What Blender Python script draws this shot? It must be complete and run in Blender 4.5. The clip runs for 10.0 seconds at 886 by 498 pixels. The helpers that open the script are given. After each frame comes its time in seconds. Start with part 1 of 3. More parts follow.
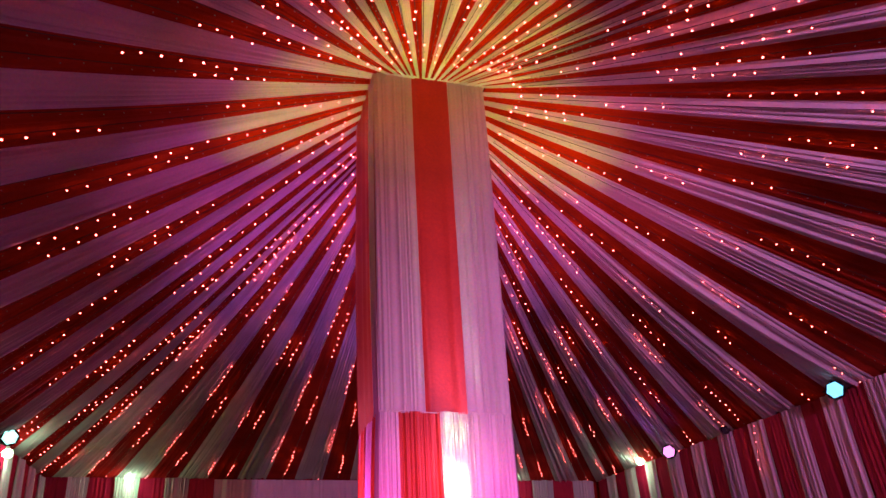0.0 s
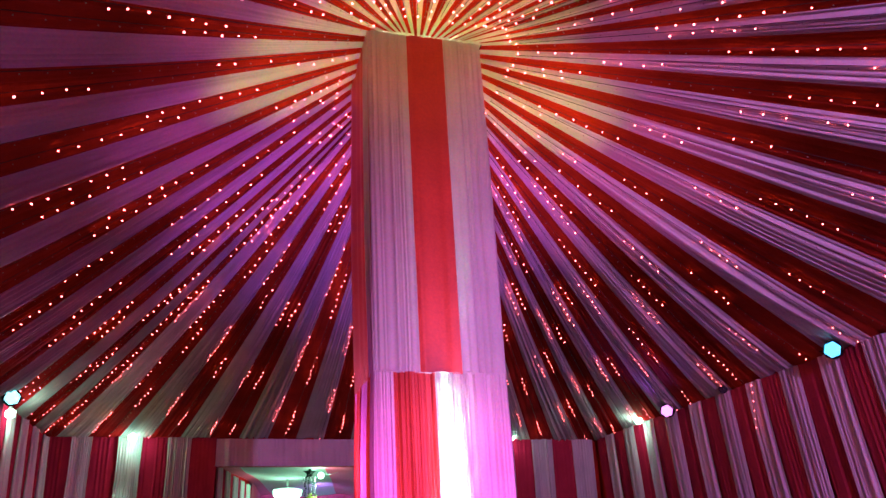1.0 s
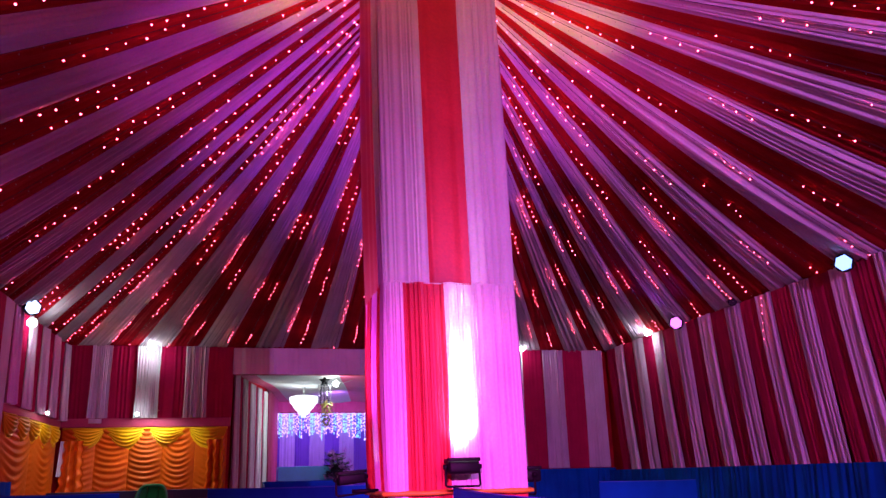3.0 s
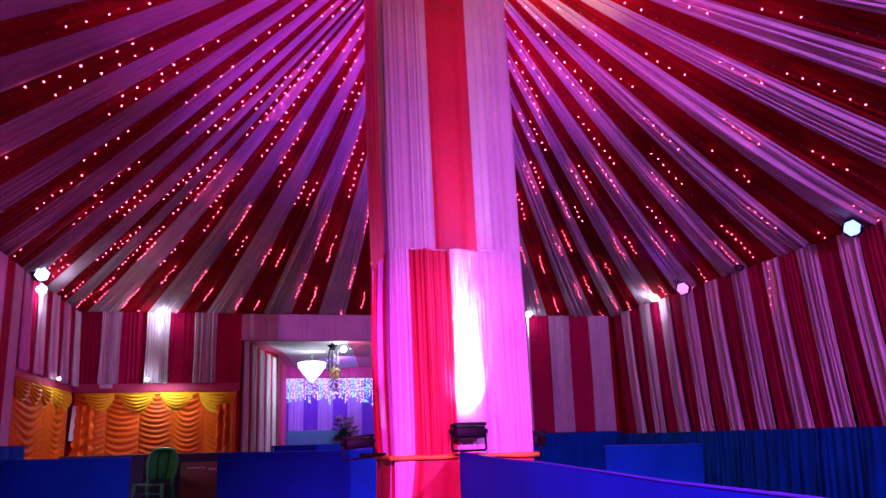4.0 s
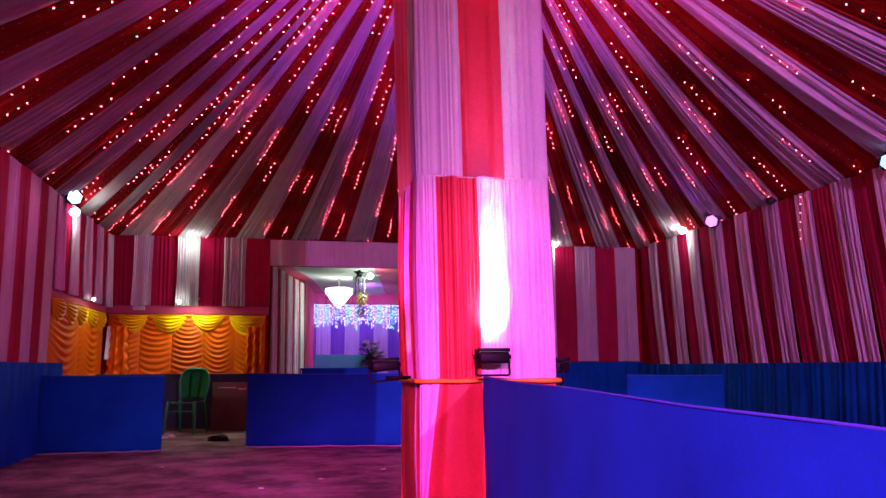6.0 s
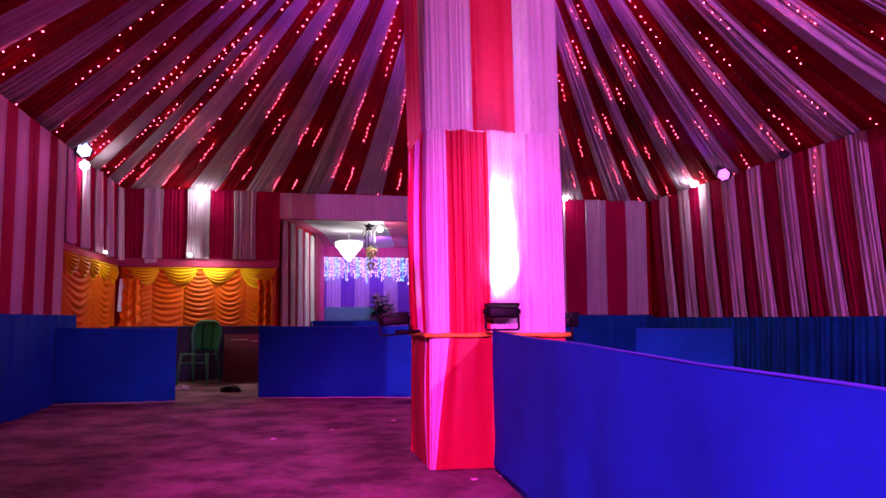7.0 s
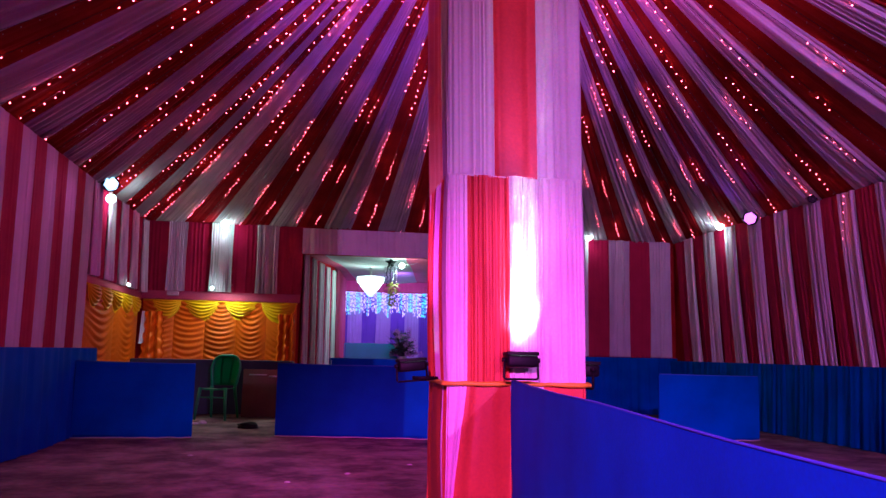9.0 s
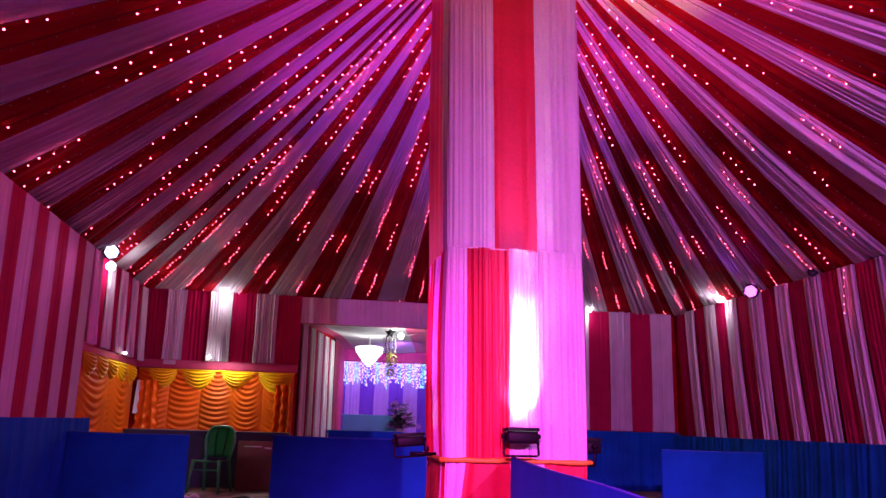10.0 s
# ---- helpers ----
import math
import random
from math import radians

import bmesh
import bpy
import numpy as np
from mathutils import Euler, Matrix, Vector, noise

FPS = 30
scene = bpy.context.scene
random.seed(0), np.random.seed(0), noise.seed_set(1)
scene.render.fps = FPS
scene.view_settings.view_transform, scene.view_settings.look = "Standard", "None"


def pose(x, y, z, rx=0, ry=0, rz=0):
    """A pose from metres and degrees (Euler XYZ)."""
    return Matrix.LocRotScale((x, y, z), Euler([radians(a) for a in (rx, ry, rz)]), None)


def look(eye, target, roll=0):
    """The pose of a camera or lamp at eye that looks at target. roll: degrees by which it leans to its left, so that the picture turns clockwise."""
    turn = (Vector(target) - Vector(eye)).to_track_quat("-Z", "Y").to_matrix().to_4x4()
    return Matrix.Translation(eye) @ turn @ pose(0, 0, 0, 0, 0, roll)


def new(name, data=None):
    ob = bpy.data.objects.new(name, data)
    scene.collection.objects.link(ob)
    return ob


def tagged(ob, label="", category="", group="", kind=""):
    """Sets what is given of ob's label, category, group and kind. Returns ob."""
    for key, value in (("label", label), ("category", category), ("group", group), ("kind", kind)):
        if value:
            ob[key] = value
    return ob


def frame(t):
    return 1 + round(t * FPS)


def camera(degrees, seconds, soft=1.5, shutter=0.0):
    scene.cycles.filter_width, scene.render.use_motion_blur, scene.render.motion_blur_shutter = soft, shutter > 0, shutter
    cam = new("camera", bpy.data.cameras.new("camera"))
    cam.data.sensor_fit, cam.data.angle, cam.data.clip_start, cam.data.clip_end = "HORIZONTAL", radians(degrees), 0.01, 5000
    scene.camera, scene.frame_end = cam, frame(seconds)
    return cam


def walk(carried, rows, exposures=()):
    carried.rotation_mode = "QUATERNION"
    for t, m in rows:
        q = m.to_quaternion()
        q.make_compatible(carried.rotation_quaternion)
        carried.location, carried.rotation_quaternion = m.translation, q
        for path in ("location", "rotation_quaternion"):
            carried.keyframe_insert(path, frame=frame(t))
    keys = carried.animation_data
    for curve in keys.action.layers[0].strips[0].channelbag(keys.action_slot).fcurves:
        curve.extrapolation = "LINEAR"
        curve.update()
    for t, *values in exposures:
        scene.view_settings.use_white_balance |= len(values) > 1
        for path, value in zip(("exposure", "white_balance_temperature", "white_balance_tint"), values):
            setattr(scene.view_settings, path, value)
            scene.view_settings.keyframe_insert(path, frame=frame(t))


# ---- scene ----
cam = camera(57.8, 10.0)
PATH = [
    (0, (-0.071, 1.026, 0.888), (0.414, 2.779, 1.721), -2.0),
    (0.5, (-0.042, 1.031, 0.891), (0.443, 2.802, 1.684), -2.0),
    (1, (-0.014, 1.047, 0.892), (0.471, 2.838, 1.637), -2.0),
    (1.5, (0.034, 1.057, 0.896), (0.516, 2.869, 1.591), -2.0),
    (2, (0.026, 1.045, 0.907), (0.502, 2.881, 1.543), -1.8),
    (3.5, (0.017, 1.043, 0.867), (0.473, 2.924, 1.371), -1.5),
    (4, (0.026, 1.045, 0.881), (0.474, 2.939, 1.343), -1.5),
    (4.5, (0.03, 1.051, 0.87), (0.46, 2.958, 1.291), -1.2),
    (5, (0.011, 1.046, 0.859), (0.419, 2.965, 1.247), -0.9),
    (5.5, (0.021, 1.035, 0.862), (0.414, 2.964, 1.214), -0.5),
    (7, (0.026, 1.048, 0.879), (0.392, 3.007, 1.053), -0.1),
    (7.5, (0.03, 1.056, 0.898), (0.365, 3.022, 1.058), 0.0),
    (8, (0.04, 1.088, 0.919), (0.353, 3.058, 1.073), 0.2),
    (8.5, (0.049, 1.079, 0.933), (0.36, 3.048, 1.096), 0.7),
    (9, (0.053, 1.088, 0.959), (0.36, 3.048, 1.215), 1.2),
    (9.5, (0.05, 1.092, 0.972), (0.353, 3.039, 1.32), 1.5),
    (10, (0.058, 1.106, 0.982), (0.356, 3.037, 1.407), 1.7),
]
# stops, white balance and tint as the camera follows the changing lamps
EXPOSURES = [
    (0.0, -0.2, 9000, -105), (0.5, 0.0, 6600, -100), (1.0, 0.0, 5700, -110), (1.5, 0.0, 7500, -100), (2.0, -0.2, 6000, -55),
    (3.5, -0.1, 5900, -10), (4.5, -0.15, 5200, 15), (5.0, -0.25, 5200, -55), (5.5, 0.1, 6500, -55), (7.0, -0.1, 6600, 5), (7.5, 0.05, 5900, 22),
    (8.0, -0.05, 5700, 65), (8.5, -0.35, 5000, 20), (9.0, -0.25, 5100, -55), (9.5, 0.05, 5500, -50), (10.0, 0.0, 6400, -5),
]
walk(cam, [(t, look(eye, target, roll)) for t, eye, target, roll in PATH], EXPOSURES)

# ---- world and lamps ----
world = bpy.data.worlds.new("night")
scene.world = world
world.use_nodes = True
world.node_tree.nodes["Background"].inputs[0].default_value = (0.02, 0.02, 0.05, 1)
world.node_tree.nodes["Background"].inputs[1].default_value = 0.1


def spot(name, eye, target, watts, colour, degrees, blend=0.7, radius=0.05):
    d = bpy.data.lights.new(name, "SPOT")
    d.energy, d.color, d.spot_size, d.spot_blend, d.shadow_soft_size = watts, colour, radians(degrees), blend, radius
    ob = new(name, d)
    ob.matrix_world = look(eye, target)
    return ob


def bulb_lamp(name, place, watts, colour, radius=0.05):
    d = bpy.data.lights.new(name, "POINT")
    d.energy, d.color, d.shadow_soft_size = watts, colour, radius
    ob = new(name, d)
    ob.location = place
    return ob


def panel(name, eye, target, watts, colour, width, depth, spread):
    d = bpy.data.lights.new(name, "AREA")
    d.energy, d.color, d.shape, d.size, d.size_y, d.spread = watts, colour, "RECTANGLE", width, depth, radians(spread)
    ob = new(name, d)
    ob.matrix_world = look(eye, target)
    return ob


MAGENTA, PINK, VIOLET, AMBER = (0.88, 0.03, 0.85), (1.0, 0.10, 0.62), (0.40, 0.04, 1.0), (1.0, 0.52, 0.07)
# floodlights tied to the pillar, shining up: a bright core along the cloth and a wide spill
panel("flood_lamp_front_upper", (1.245, 5.655, 0.985), (1.247, 5.738, 1.75), 2.6, (1.0, 0.80, 0.84), 0.14, 0.05, 18)
panel("flood_lamp_front", (1.245, 5.645, 0.985), (1.247, 5.760, 1.24), 4.2, (1.0, 0.80, 0.84), 0.15, 0.05, 36)
spot("flood_lamp_front_near", (1.245, 5.660, 0.985), (1.246, 5.745, 1.12), 5.0, (1.0, 0.80, 0.84), 80, 0.9, 0.05)
spot("flood_lamp_front_wide", (1.245, 5.46, 0.99), (1.25, 5.60, 3.0), 70, (1.0, 0.20, 0.74), 70, 1.0, 0.05)
spot("flood_lamp_left", (0.56, 6.12, 0.98), (0.75, 6.6, 4.0), 190, MAGENTA, 80, 1.0, 0.06)
spot("flood_lamp_left_core", (0.54, 6.12, 0.98), (0.35, 5.9, 4.3), 380, AMBER, 30, 1.0, 0.05)
spot("flood_lamp_right", (1.97, 6.2, 0.98), (2.1, 6.5, 4.0), 190, (1.0, 0.04, 0.58), 80, 1.0, 0.06)
spot("flood_lamp_right_core", (1.98, 6.2, 0.98), (2.1, 6.05, 4.3), 420, AMBER, 30, 1.0, 0.05)
spot("flood_lamp_back", (1.25, 6.95, 0.98), (1.25, 8.2, 4.0), 290, VIOLET, 80, 1.0, 0.06)
spot("flood_lamp_front_core", (1.25, 5.50, 0.99), (1.22, 5.05, 4.4), 520, AMBER, 34, 1.0, 0.05)
# par cans on the eaves
spot("par_lamp_left", (-2.25, 11.0, 2.84), (1.0, 4.0, 0.2), 130, PINK, 90, 0.8)
spot("par_lamp_right", (5.75, 11.4, 2.86), (1.0, 5.0, 0.2), 130, VIOLET, 90, 0.8)
spot("par_lamp_right_near", (5.72, 7.85, 2.78), (-2.3, 11.0, 0.9), 420, (1.0, 0.05, 0.66), 74, 1.0)
spot("par_lamp_back_left", (-0.9, -1.65, 2.75), (0.95, 4.9, 0.0), 5000, (1.0, 0.03, 0.72), 36, 0.8)
spot("par_lamp_back_right", (3.0, -1.65, 2.75), (3.9, 7.5, 0.5), 2500, (0.72, 0.13, 0.88), 66, 0.8)
# white bulbs at the wall tops
for p, w in (((-1.42, 13.94, 2.78), 3.6), ((4.57, 13.94, 2.82), 2.0), ((5.93, 12.25, 2.80), 3.6), ((-2.46, 11.65, 2.68), 2.8), ((-1.50, 13.98, 1.93), 0.9)):
    bulb_lamp("white_bulb_lamp", p, w, (1.0, 0.68, 1.0))
spot("curtain_lamp", (-1.30, 13.72, 1.93), (-1.28, 13.77, 0.4), 40, (1.0, 0.86, 0.90), 165, 0.7)
spot("curtain_lamp_side", (-2.15, 12.6, 1.93), (-2.25, 12.6, 0.4), 18, (1.0, 0.86, 0.90), 165, 0.7)
bulb_lamp("chandelier_lamp", (1.08, 16.6, 2.10), 24, (1.0, 0.90, 0.97), 0.15)
bulb_lamp("pendant_lamp", (1.52, 15.1, 2.34), 15, (1.0, 0.90, 0.97))
# added violet fill to brighten the stage drape, without a visible fixture
spot("stage_fill", (1.8, 17.6, 2.5), (1.8, 20.0, 1.2), 280, (0.50, 0.13, 1.0), 120, 0.8)


# ---- materials ----
def material(name, colour, rough=0.7, metal=0.0, vary=0.15, grain=60.0, bump=0.12, sheen=0.0, emit=0.0, emit_colour=None,
             stain=None, scale=2.0, island=False, spec=0.35, low=0.3, high=0.7, speck=0.35):
    m = bpy.data.materials.new(name)
    m.use_nodes = True
    t = m.node_tree
    b = t.nodes["Principled BSDF"]
    b.inputs["Roughness"].default_value, b.inputs["Metallic"].default_value = rough, metal
    b.inputs["Sheen Weight"].default_value, b.inputs["Specular IOR Level"].default_value = sheen, spec
    where = t.nodes.new("ShaderNodeTexCoord").outputs["Object"]
    big, fine = t.nodes.new("ShaderNodeTexNoise"), t.nodes.new("ShaderNodeTexNoise")
    for n, k in ((big, scale), (fine, grain)):
        t.links.new(where, n.inputs["Vector"])
        n.inputs["Scale"].default_value, n.inputs["Detail"].default_value = k, 5
    ramp = t.nodes.new("ShaderNodeValToRGB")
    ramp.color_ramp.elements[0].position, ramp.color_ramp.elements[1].position = low, high
    shade = stain or [c * (1 - vary) for c in colour]
    ramp.color_ramp.elements[0].color = (*shade, 1)
    ramp.color_ramp.elements[1].color = (*[min(1, c * (1 + vary * 0.4)) for c in colour], 1)
    t.links.new(big.outputs["Fac"], ramp.inputs["Fac"])
    mix = t.nodes.new("ShaderNodeMix")
    mix.data_type, mix.blend_type = "RGBA", "MULTIPLY"
    mix.inputs["Factor"].default_value = speck
    t.links.new(ramp.outputs["Color"], mix.inputs[6])
    t.links.new(fine.outputs["Color"], mix.inputs[7])
    hue = t.nodes.new("ShaderNodeHueSaturation")
    random_value = t.nodes.new("ShaderNodeNewGeometry").outputs["Random Per Island"] if island else t.nodes.new("ShaderNodeObjectInfo").outputs["Random"]
    span = t.nodes.new("ShaderNodeMapRange")
    span.inputs["To Min"].default_value, span.inputs["To Max"].default_value = 0.88, 1.2
    t.links.new(random_value, span.inputs["Value"])
    t.links.new(span.outputs["Result"], hue.inputs["Value"])
    t.links.new(mix.outputs[2], hue.inputs["Color"])
    t.links.new(hue.outputs["Color"], b.inputs["Base Color"])
    relief = t.nodes.new("ShaderNodeBump")
    relief.inputs["Strength"].default_value, relief.inputs["Distance"].default_value = bump, 0.01
    t.links.new(fine.outputs["Fac"], relief.inputs["Height"])
    t.links.new(relief.outputs["Normal"], b.inputs["Normal"])
    if emit:
        b.inputs["Emission Color"].default_value = (*(emit_colour or colour), 1)
        b.inputs["Emission Strength"].default_value = emit
    return m


M_WHITE = material("white_cloth", (0.78, 0.77, 0.76), 0.75, island=True, spec=0.1)
M_RED = material("red_cloth", (0.43, 0.005, 0.022), 0.85, vary=0.3, island=True, spec=0.04)
M_WHITE_SATIN = material("white_drape", (0.80, 0.78, 0.78), 0.75, spec=0.1)
M_RED_SATIN = material("red_drape", (0.46, 0.006, 0.085), 0.85, vary=0.2, spec=0.04)
M_WHITE_PILLAR = material("white_pillar_satin", (0.80, 0.78, 0.78), 0.4, spec=0.4)
M_RED_PILLAR = material("red_pillar_satin", (0.66, 0.007, 0.06), 0.4, vary=0.2, spec=0.3)
M_BLUE = material("blue_cloth", (0.008, 0.17, 0.60), 0.75, vary=0.25, grain=90, spec=0.1)
M_BLUE_DARK = material("dark_blue_cloth", (0.006, 0.15, 0.56), 0.8, vary=0.3, spec=0.1)
M_HEM = material("pale_hem", (0.06, 0.20, 0.65), 0.7)
M_ORANGE = material("orange_satin", (0.76, 0.14, 0.005), 0.38, spec=0.2, vary=0.2)
M_GOLD = material("gold_satin", (0.90, 0.58, 0.010), 0.38, spec=0.2)
M_PINK = material("pink_band", (0.62, 0.08, 0.20), 0.6)
M_PURPLE = material("purple_drape", (0.16, 0.06, 0.50), 0.6)
M_LILAC = material("lilac_drape", (0.45, 0.36, 0.70), 0.6)
M_FLOOR = material("trodden_earth", (0.42, 0.34, 0.30), 0.9, vary=0.4, grain=20, bump=1.0, speck=0.8, stain=(0.15, 0.115, 0.10), scale=2.2, low=0.40, high=0.62)
for node in M_FLOOR.node_tree.nodes:
    if node.type == "TEX_NOISE":
        node.inputs["Detail"].default_value, node.inputs["Roughness"].default_value = 9, 0.66
M_GREEN = material("green_plastic", (0.03, 0.34, 0.11), 0.35, vary=0.1, bump=0.03)
M_BLACK = material("black_paint", (0.006, 0.006, 0.008), 0.5, spec=0.15)
M_STEEL = material("steel", (0.5, 0.5, 0.52), 0.35, metal=1.0)
M_WIRE = material("dark_wire", (0.02, 0.03, 0.02), 0.5)
M_BOARD = material("brown_board", (0.22, 0.12, 0.10), 0.7, vary=0.3)
M_RIBBON = material("yellow_ribbon", (0.80, 0.62, 0.04), 0.4)
M_PAPER = material("litter_paper", (0.75, 0.75, 0.72), 0.8)
M_LEAF = material("dark_leaf", (0.07, 0.11, 0.10), 0.25, island=True)
M_FLOWER = material("lilac_flower", (0.45, 0.20, 0.60), 0.6, island=True)
M_FERN = material("yellow_fern", (0.50, 0.50, 0.08), 0.6, island=True)
M_LED = material("red_led", (0.8, 0.1, 0.1), 0.4, emit=30, emit_colour=(1.0, 0.045, 0.12))
M_LED_OFF = material("unlit_led", (0.35, 0.30, 0.30), 0.3)
M_BULB = material("white_bulb", (0.9, 0.9, 0.9), 0.4, emit=9, emit_colour=(1.0, 0.95, 1.0))
M_CRYSTAL = material("chandelier_crystal", (0.9, 0.9, 0.9), 0.2, emit=2.4, emit_colour=(1.0, 0.93, 0.98))
M_LENS_PINK = material("pink_lens", (0.9, 0.5, 0.9), 0.3, emit=2.6, emit_colour=(0.9, 0.16, 1.0))
M_LENS_BLUE = material("blue_lens", (0.4, 0.5, 0.9), 0.3, emit=3, emit_colour=(0.26, 0.36, 1.0))
M_LENS_PALE = material("pale_lens", (0.8, 0.8, 0.9), 0.3, emit=4, emit_colour=(0.50, 0.55, 1.0))
M_LENS_OFF = material("unlit_lens", (0.05, 0.05, 0.06), 0.2, spec=0.5)
M_LENS_FLOOD = material("flood_lens", (0.9, 0.8, 0.9), 0.3, emit=8, emit_colour=(1.0, 0.75, 0.9))
M_DRIP_BLUE = material("blue_drip_light", (0.4, 0.6, 1.0), 0.4, emit=3.2, emit_colour=(0.20, 0.58, 1.0))
M_DRIP_VIOLET = material("violet_drip_light", (0.7, 0.5, 1.0), 0.4, emit=3.2, emit_colour=(0.70, 0.42, 1.0))


# ---- building helpers ----
def part(name, bm, mat, parent=None, label="", smooth=True, place=None):
    me = bpy.data.meshes.new(name)
    bm.to_mesh(me)
    bm.free()
    for m in (mat if isinstance(mat, (list, tuple)) else (mat,)):
        me.materials.append(m)
    if smooth:
        me.shade_smooth()
    ob = new(name, me)
    ob.parent = parent
    if place is not None:
        ob.matrix_basis = place
    if label:
        ob["label"] = label
    return ob


def thing(name, place, label, category, group="", kind=""):
    ob = new(name)
    ob.empty_display_size = 0.1
    ob.matrix_basis = place
    return tagged(ob, label, category, group, kind)


def add_box(bm, lo, hi, bevel=0.0):
    made = bmesh.ops.create_cube(bm, size=1.0)["verts"]
    for v in made:
        v.co = Vector([lo[i] + (v.co[i] + 0.5) * (hi[i] - lo[i]) for i in range(3)])
    if bevel:
        edges = list({e for v in made for e in v.link_edges})
        bmesh.ops.bevel(bm, geom=edges, offset=bevel, segments=2, affect="EDGES", profile=0.5)


def box(lo, hi, bevel=0.0):
    bm = bmesh.new()
    add_box(bm, lo, hi, bevel)
    return bm


def add_rod(bm, points, radius, sides=6):
    """A tube along points; radius may be a list."""
    rings = []
    pts = [Vector(p) for p in points]
    for i, p in enumerate(pts):
        way = (pts[min(i + 1, len(pts) - 1)] - pts[max(i - 1, 0)]).normalized()
        a = way.orthogonal().normalized()
        b = way.cross(a)
        r = radius[i] if isinstance(radius, (list, tuple)) else radius
        if rings:  # keep the rings from twisting
            old = (rings[-1][0].co - pts[i - 1])
            old -= old.dot(way) * way
            if old.length > 1e-6:
                a = old.normalized()
                b = way.cross(a)
        rings.append([bm.verts.new(p + r * (math.cos(2 * math.pi * k / sides) * a + math.sin(2 * math.pi * k / sides) * b)) for k in range(sides)])
    for r0, r1 in zip(rings, rings[1:]):
        for k in range(sides):
            bm.faces.new((r0[k], r0[(k + 1) % sides], r1[(k + 1) % sides], r1[k]))
    bm.faces.new(rings[0][::-1])
    bm.faces.new(rings[-1])


def rod(points, radius, sides=6):
    bm = bmesh.new()
    add_rod(bm, points, radius, sides)
    return bm


def sheet(nu, nv, f, mat_of=None, bm=None):
    """A grid of nu by nv faces through f(u, v)."""
    bm = bm or bmesh.new()
    rows = [[bm.verts.new(f(i / nu, j / nv)) for i in range(nu + 1)] for j in range(nv + 1)]
    for j in range(nv):
        for i in range(nu):
            face = bm.faces.new((rows[j][i], rows[j][i + 1], rows[j + 1][i + 1], rows[j + 1][i]))
            if mat_of is not None:
                face.material_index = mat_of
    return bm


def pleats(seed, count):
    """A random pleat profile over 0..1, about -1..1."""
    rng = random.Random(seed)
    waves = [(count * k, rng.uniform(0, 6.28), w) for k, w in ((1, 0.55), (0.47, 0.35), (1.83, 0.25), (0.21, 0.3))]
    bend = rng.uniform(0, 6.28)
    def f(u, v=0.0):
        u = u + 0.1 / count * math.sin(3.1 * v + bend) + 0.45 / count * math.sin(1.9 * count * u + 2 * bend) + 0.2 / count * math.sin(4.3 * count * u + bend)
        return sum(w * math.sin(6.283 * n * u + p) for n, p, w in waves)
    return f


def hanging(width, height, count, depth, seed, lean=0.0, nv=8, per=7, bunch=0.0):
    """Pleated cloth: x over width, hanging from z = 0, towards -y. lean: how far its foot shifts along x."""
    f = pleats(seed, count)
    nu = int(count * per)
    def at(u, v):
        squeeze = 1 - bunch * math.sin(math.pi * v)
        return ((u - 0.5) * width * squeeze + width / 2 + lean * v ** 1.15, -0.02 - depth * (0.6 + 0.4 * v) * (1 + f(u, v)) * 0.5, -height * v)
    return sheet(nu, nv, at)


# ---- the large structure ----
XL, XR, YB, YF, EAVE, APEX = -2.65, 6.17, -2.0, 14.18, 2.93, 4.52
PX0, PX1, PY0, PY1 = 0.80, 1.62, 5.76, 6.48   # the pillar's top
CX, CY = (PX0 + PX1) / 2, (PY0 + PY1) / 2


def ground():
    def at(u, v):
        x, y = -14 + 34 * u, -8 + 38 * v
        return (x, y, 0.012 * noise.noise((x * 1.3, y * 1.3, 0)) + 0.006 * noise.noise((x * 6, y * 6, 2)) - 0.008)
    return sheet(140, 150, at)


tagged(part("floor", ground(), M_FLOOR), "uneven trodden earth floor with dark mottled patches", "floor", kind="structure")


def eave_points():
    """Breaks of the ceiling's cloth along the eave, anticlockwise: corner, position and colour of each strip."""
    strips = []
    for wall, start, stop, centre, period in (("R", YB, YF, 5.37, 1.23), ("F", XR, XL, 0.35, 0.88), ("L", YF, YB, 5.54, 1.15), ("B", XL, XR, 0.35, 0.88)):
        lo, hi = min(start, stop), max(start, stop)
        k = math.floor((lo - centre) / period) - 1
        inner = []
        while centre + k * period < hi + period:
            for e in (centre + (k - 0.25) * period, centre + (k + 0.25) * period):
                if lo + 0.12 < e < hi - 0.12:
                    inner.append(e)
            k += 1
        inner.sort(reverse=stop < start)
        edges = [start] + inner + [stop]
        for a, b in zip(edges, edges[1:]):
            mid = (a + b) / 2
            white = abs((mid - centre) / period - round((mid - centre) / period)) < 0.25
            strips.append((wall, a, b, white))
    return strips


def eave_place(wall, s):
    return {"R": (XR, s), "F": (s, YF), "L": (XL, s), "B": (s, YB)}[wall]


def top_place(x, y):
    """Where the line from the pillar's middle to an eave point leaves the pillar's top."""
    dx, dy = x - CX, y - CY
    k = min((PX1 - CX) / abs(dx) if dx else 9, (PY1 - CY) / abs(dy) if dy else 9)
    return CX + dx * k, CY + dy * k


def roof_at(wall, s, v):
    x, y = eave_place(wall, s)
    tx, ty = top_place(x, y)
    length = math.hypot(x - tx, y - ty)
    z = APEX + (EAVE - APEX) * v - 0.045 * length * v * (1 - v)
    return Vector((tx + (x - tx) * v, ty + (y - ty) * v, z))


STRIPS = eave_points()


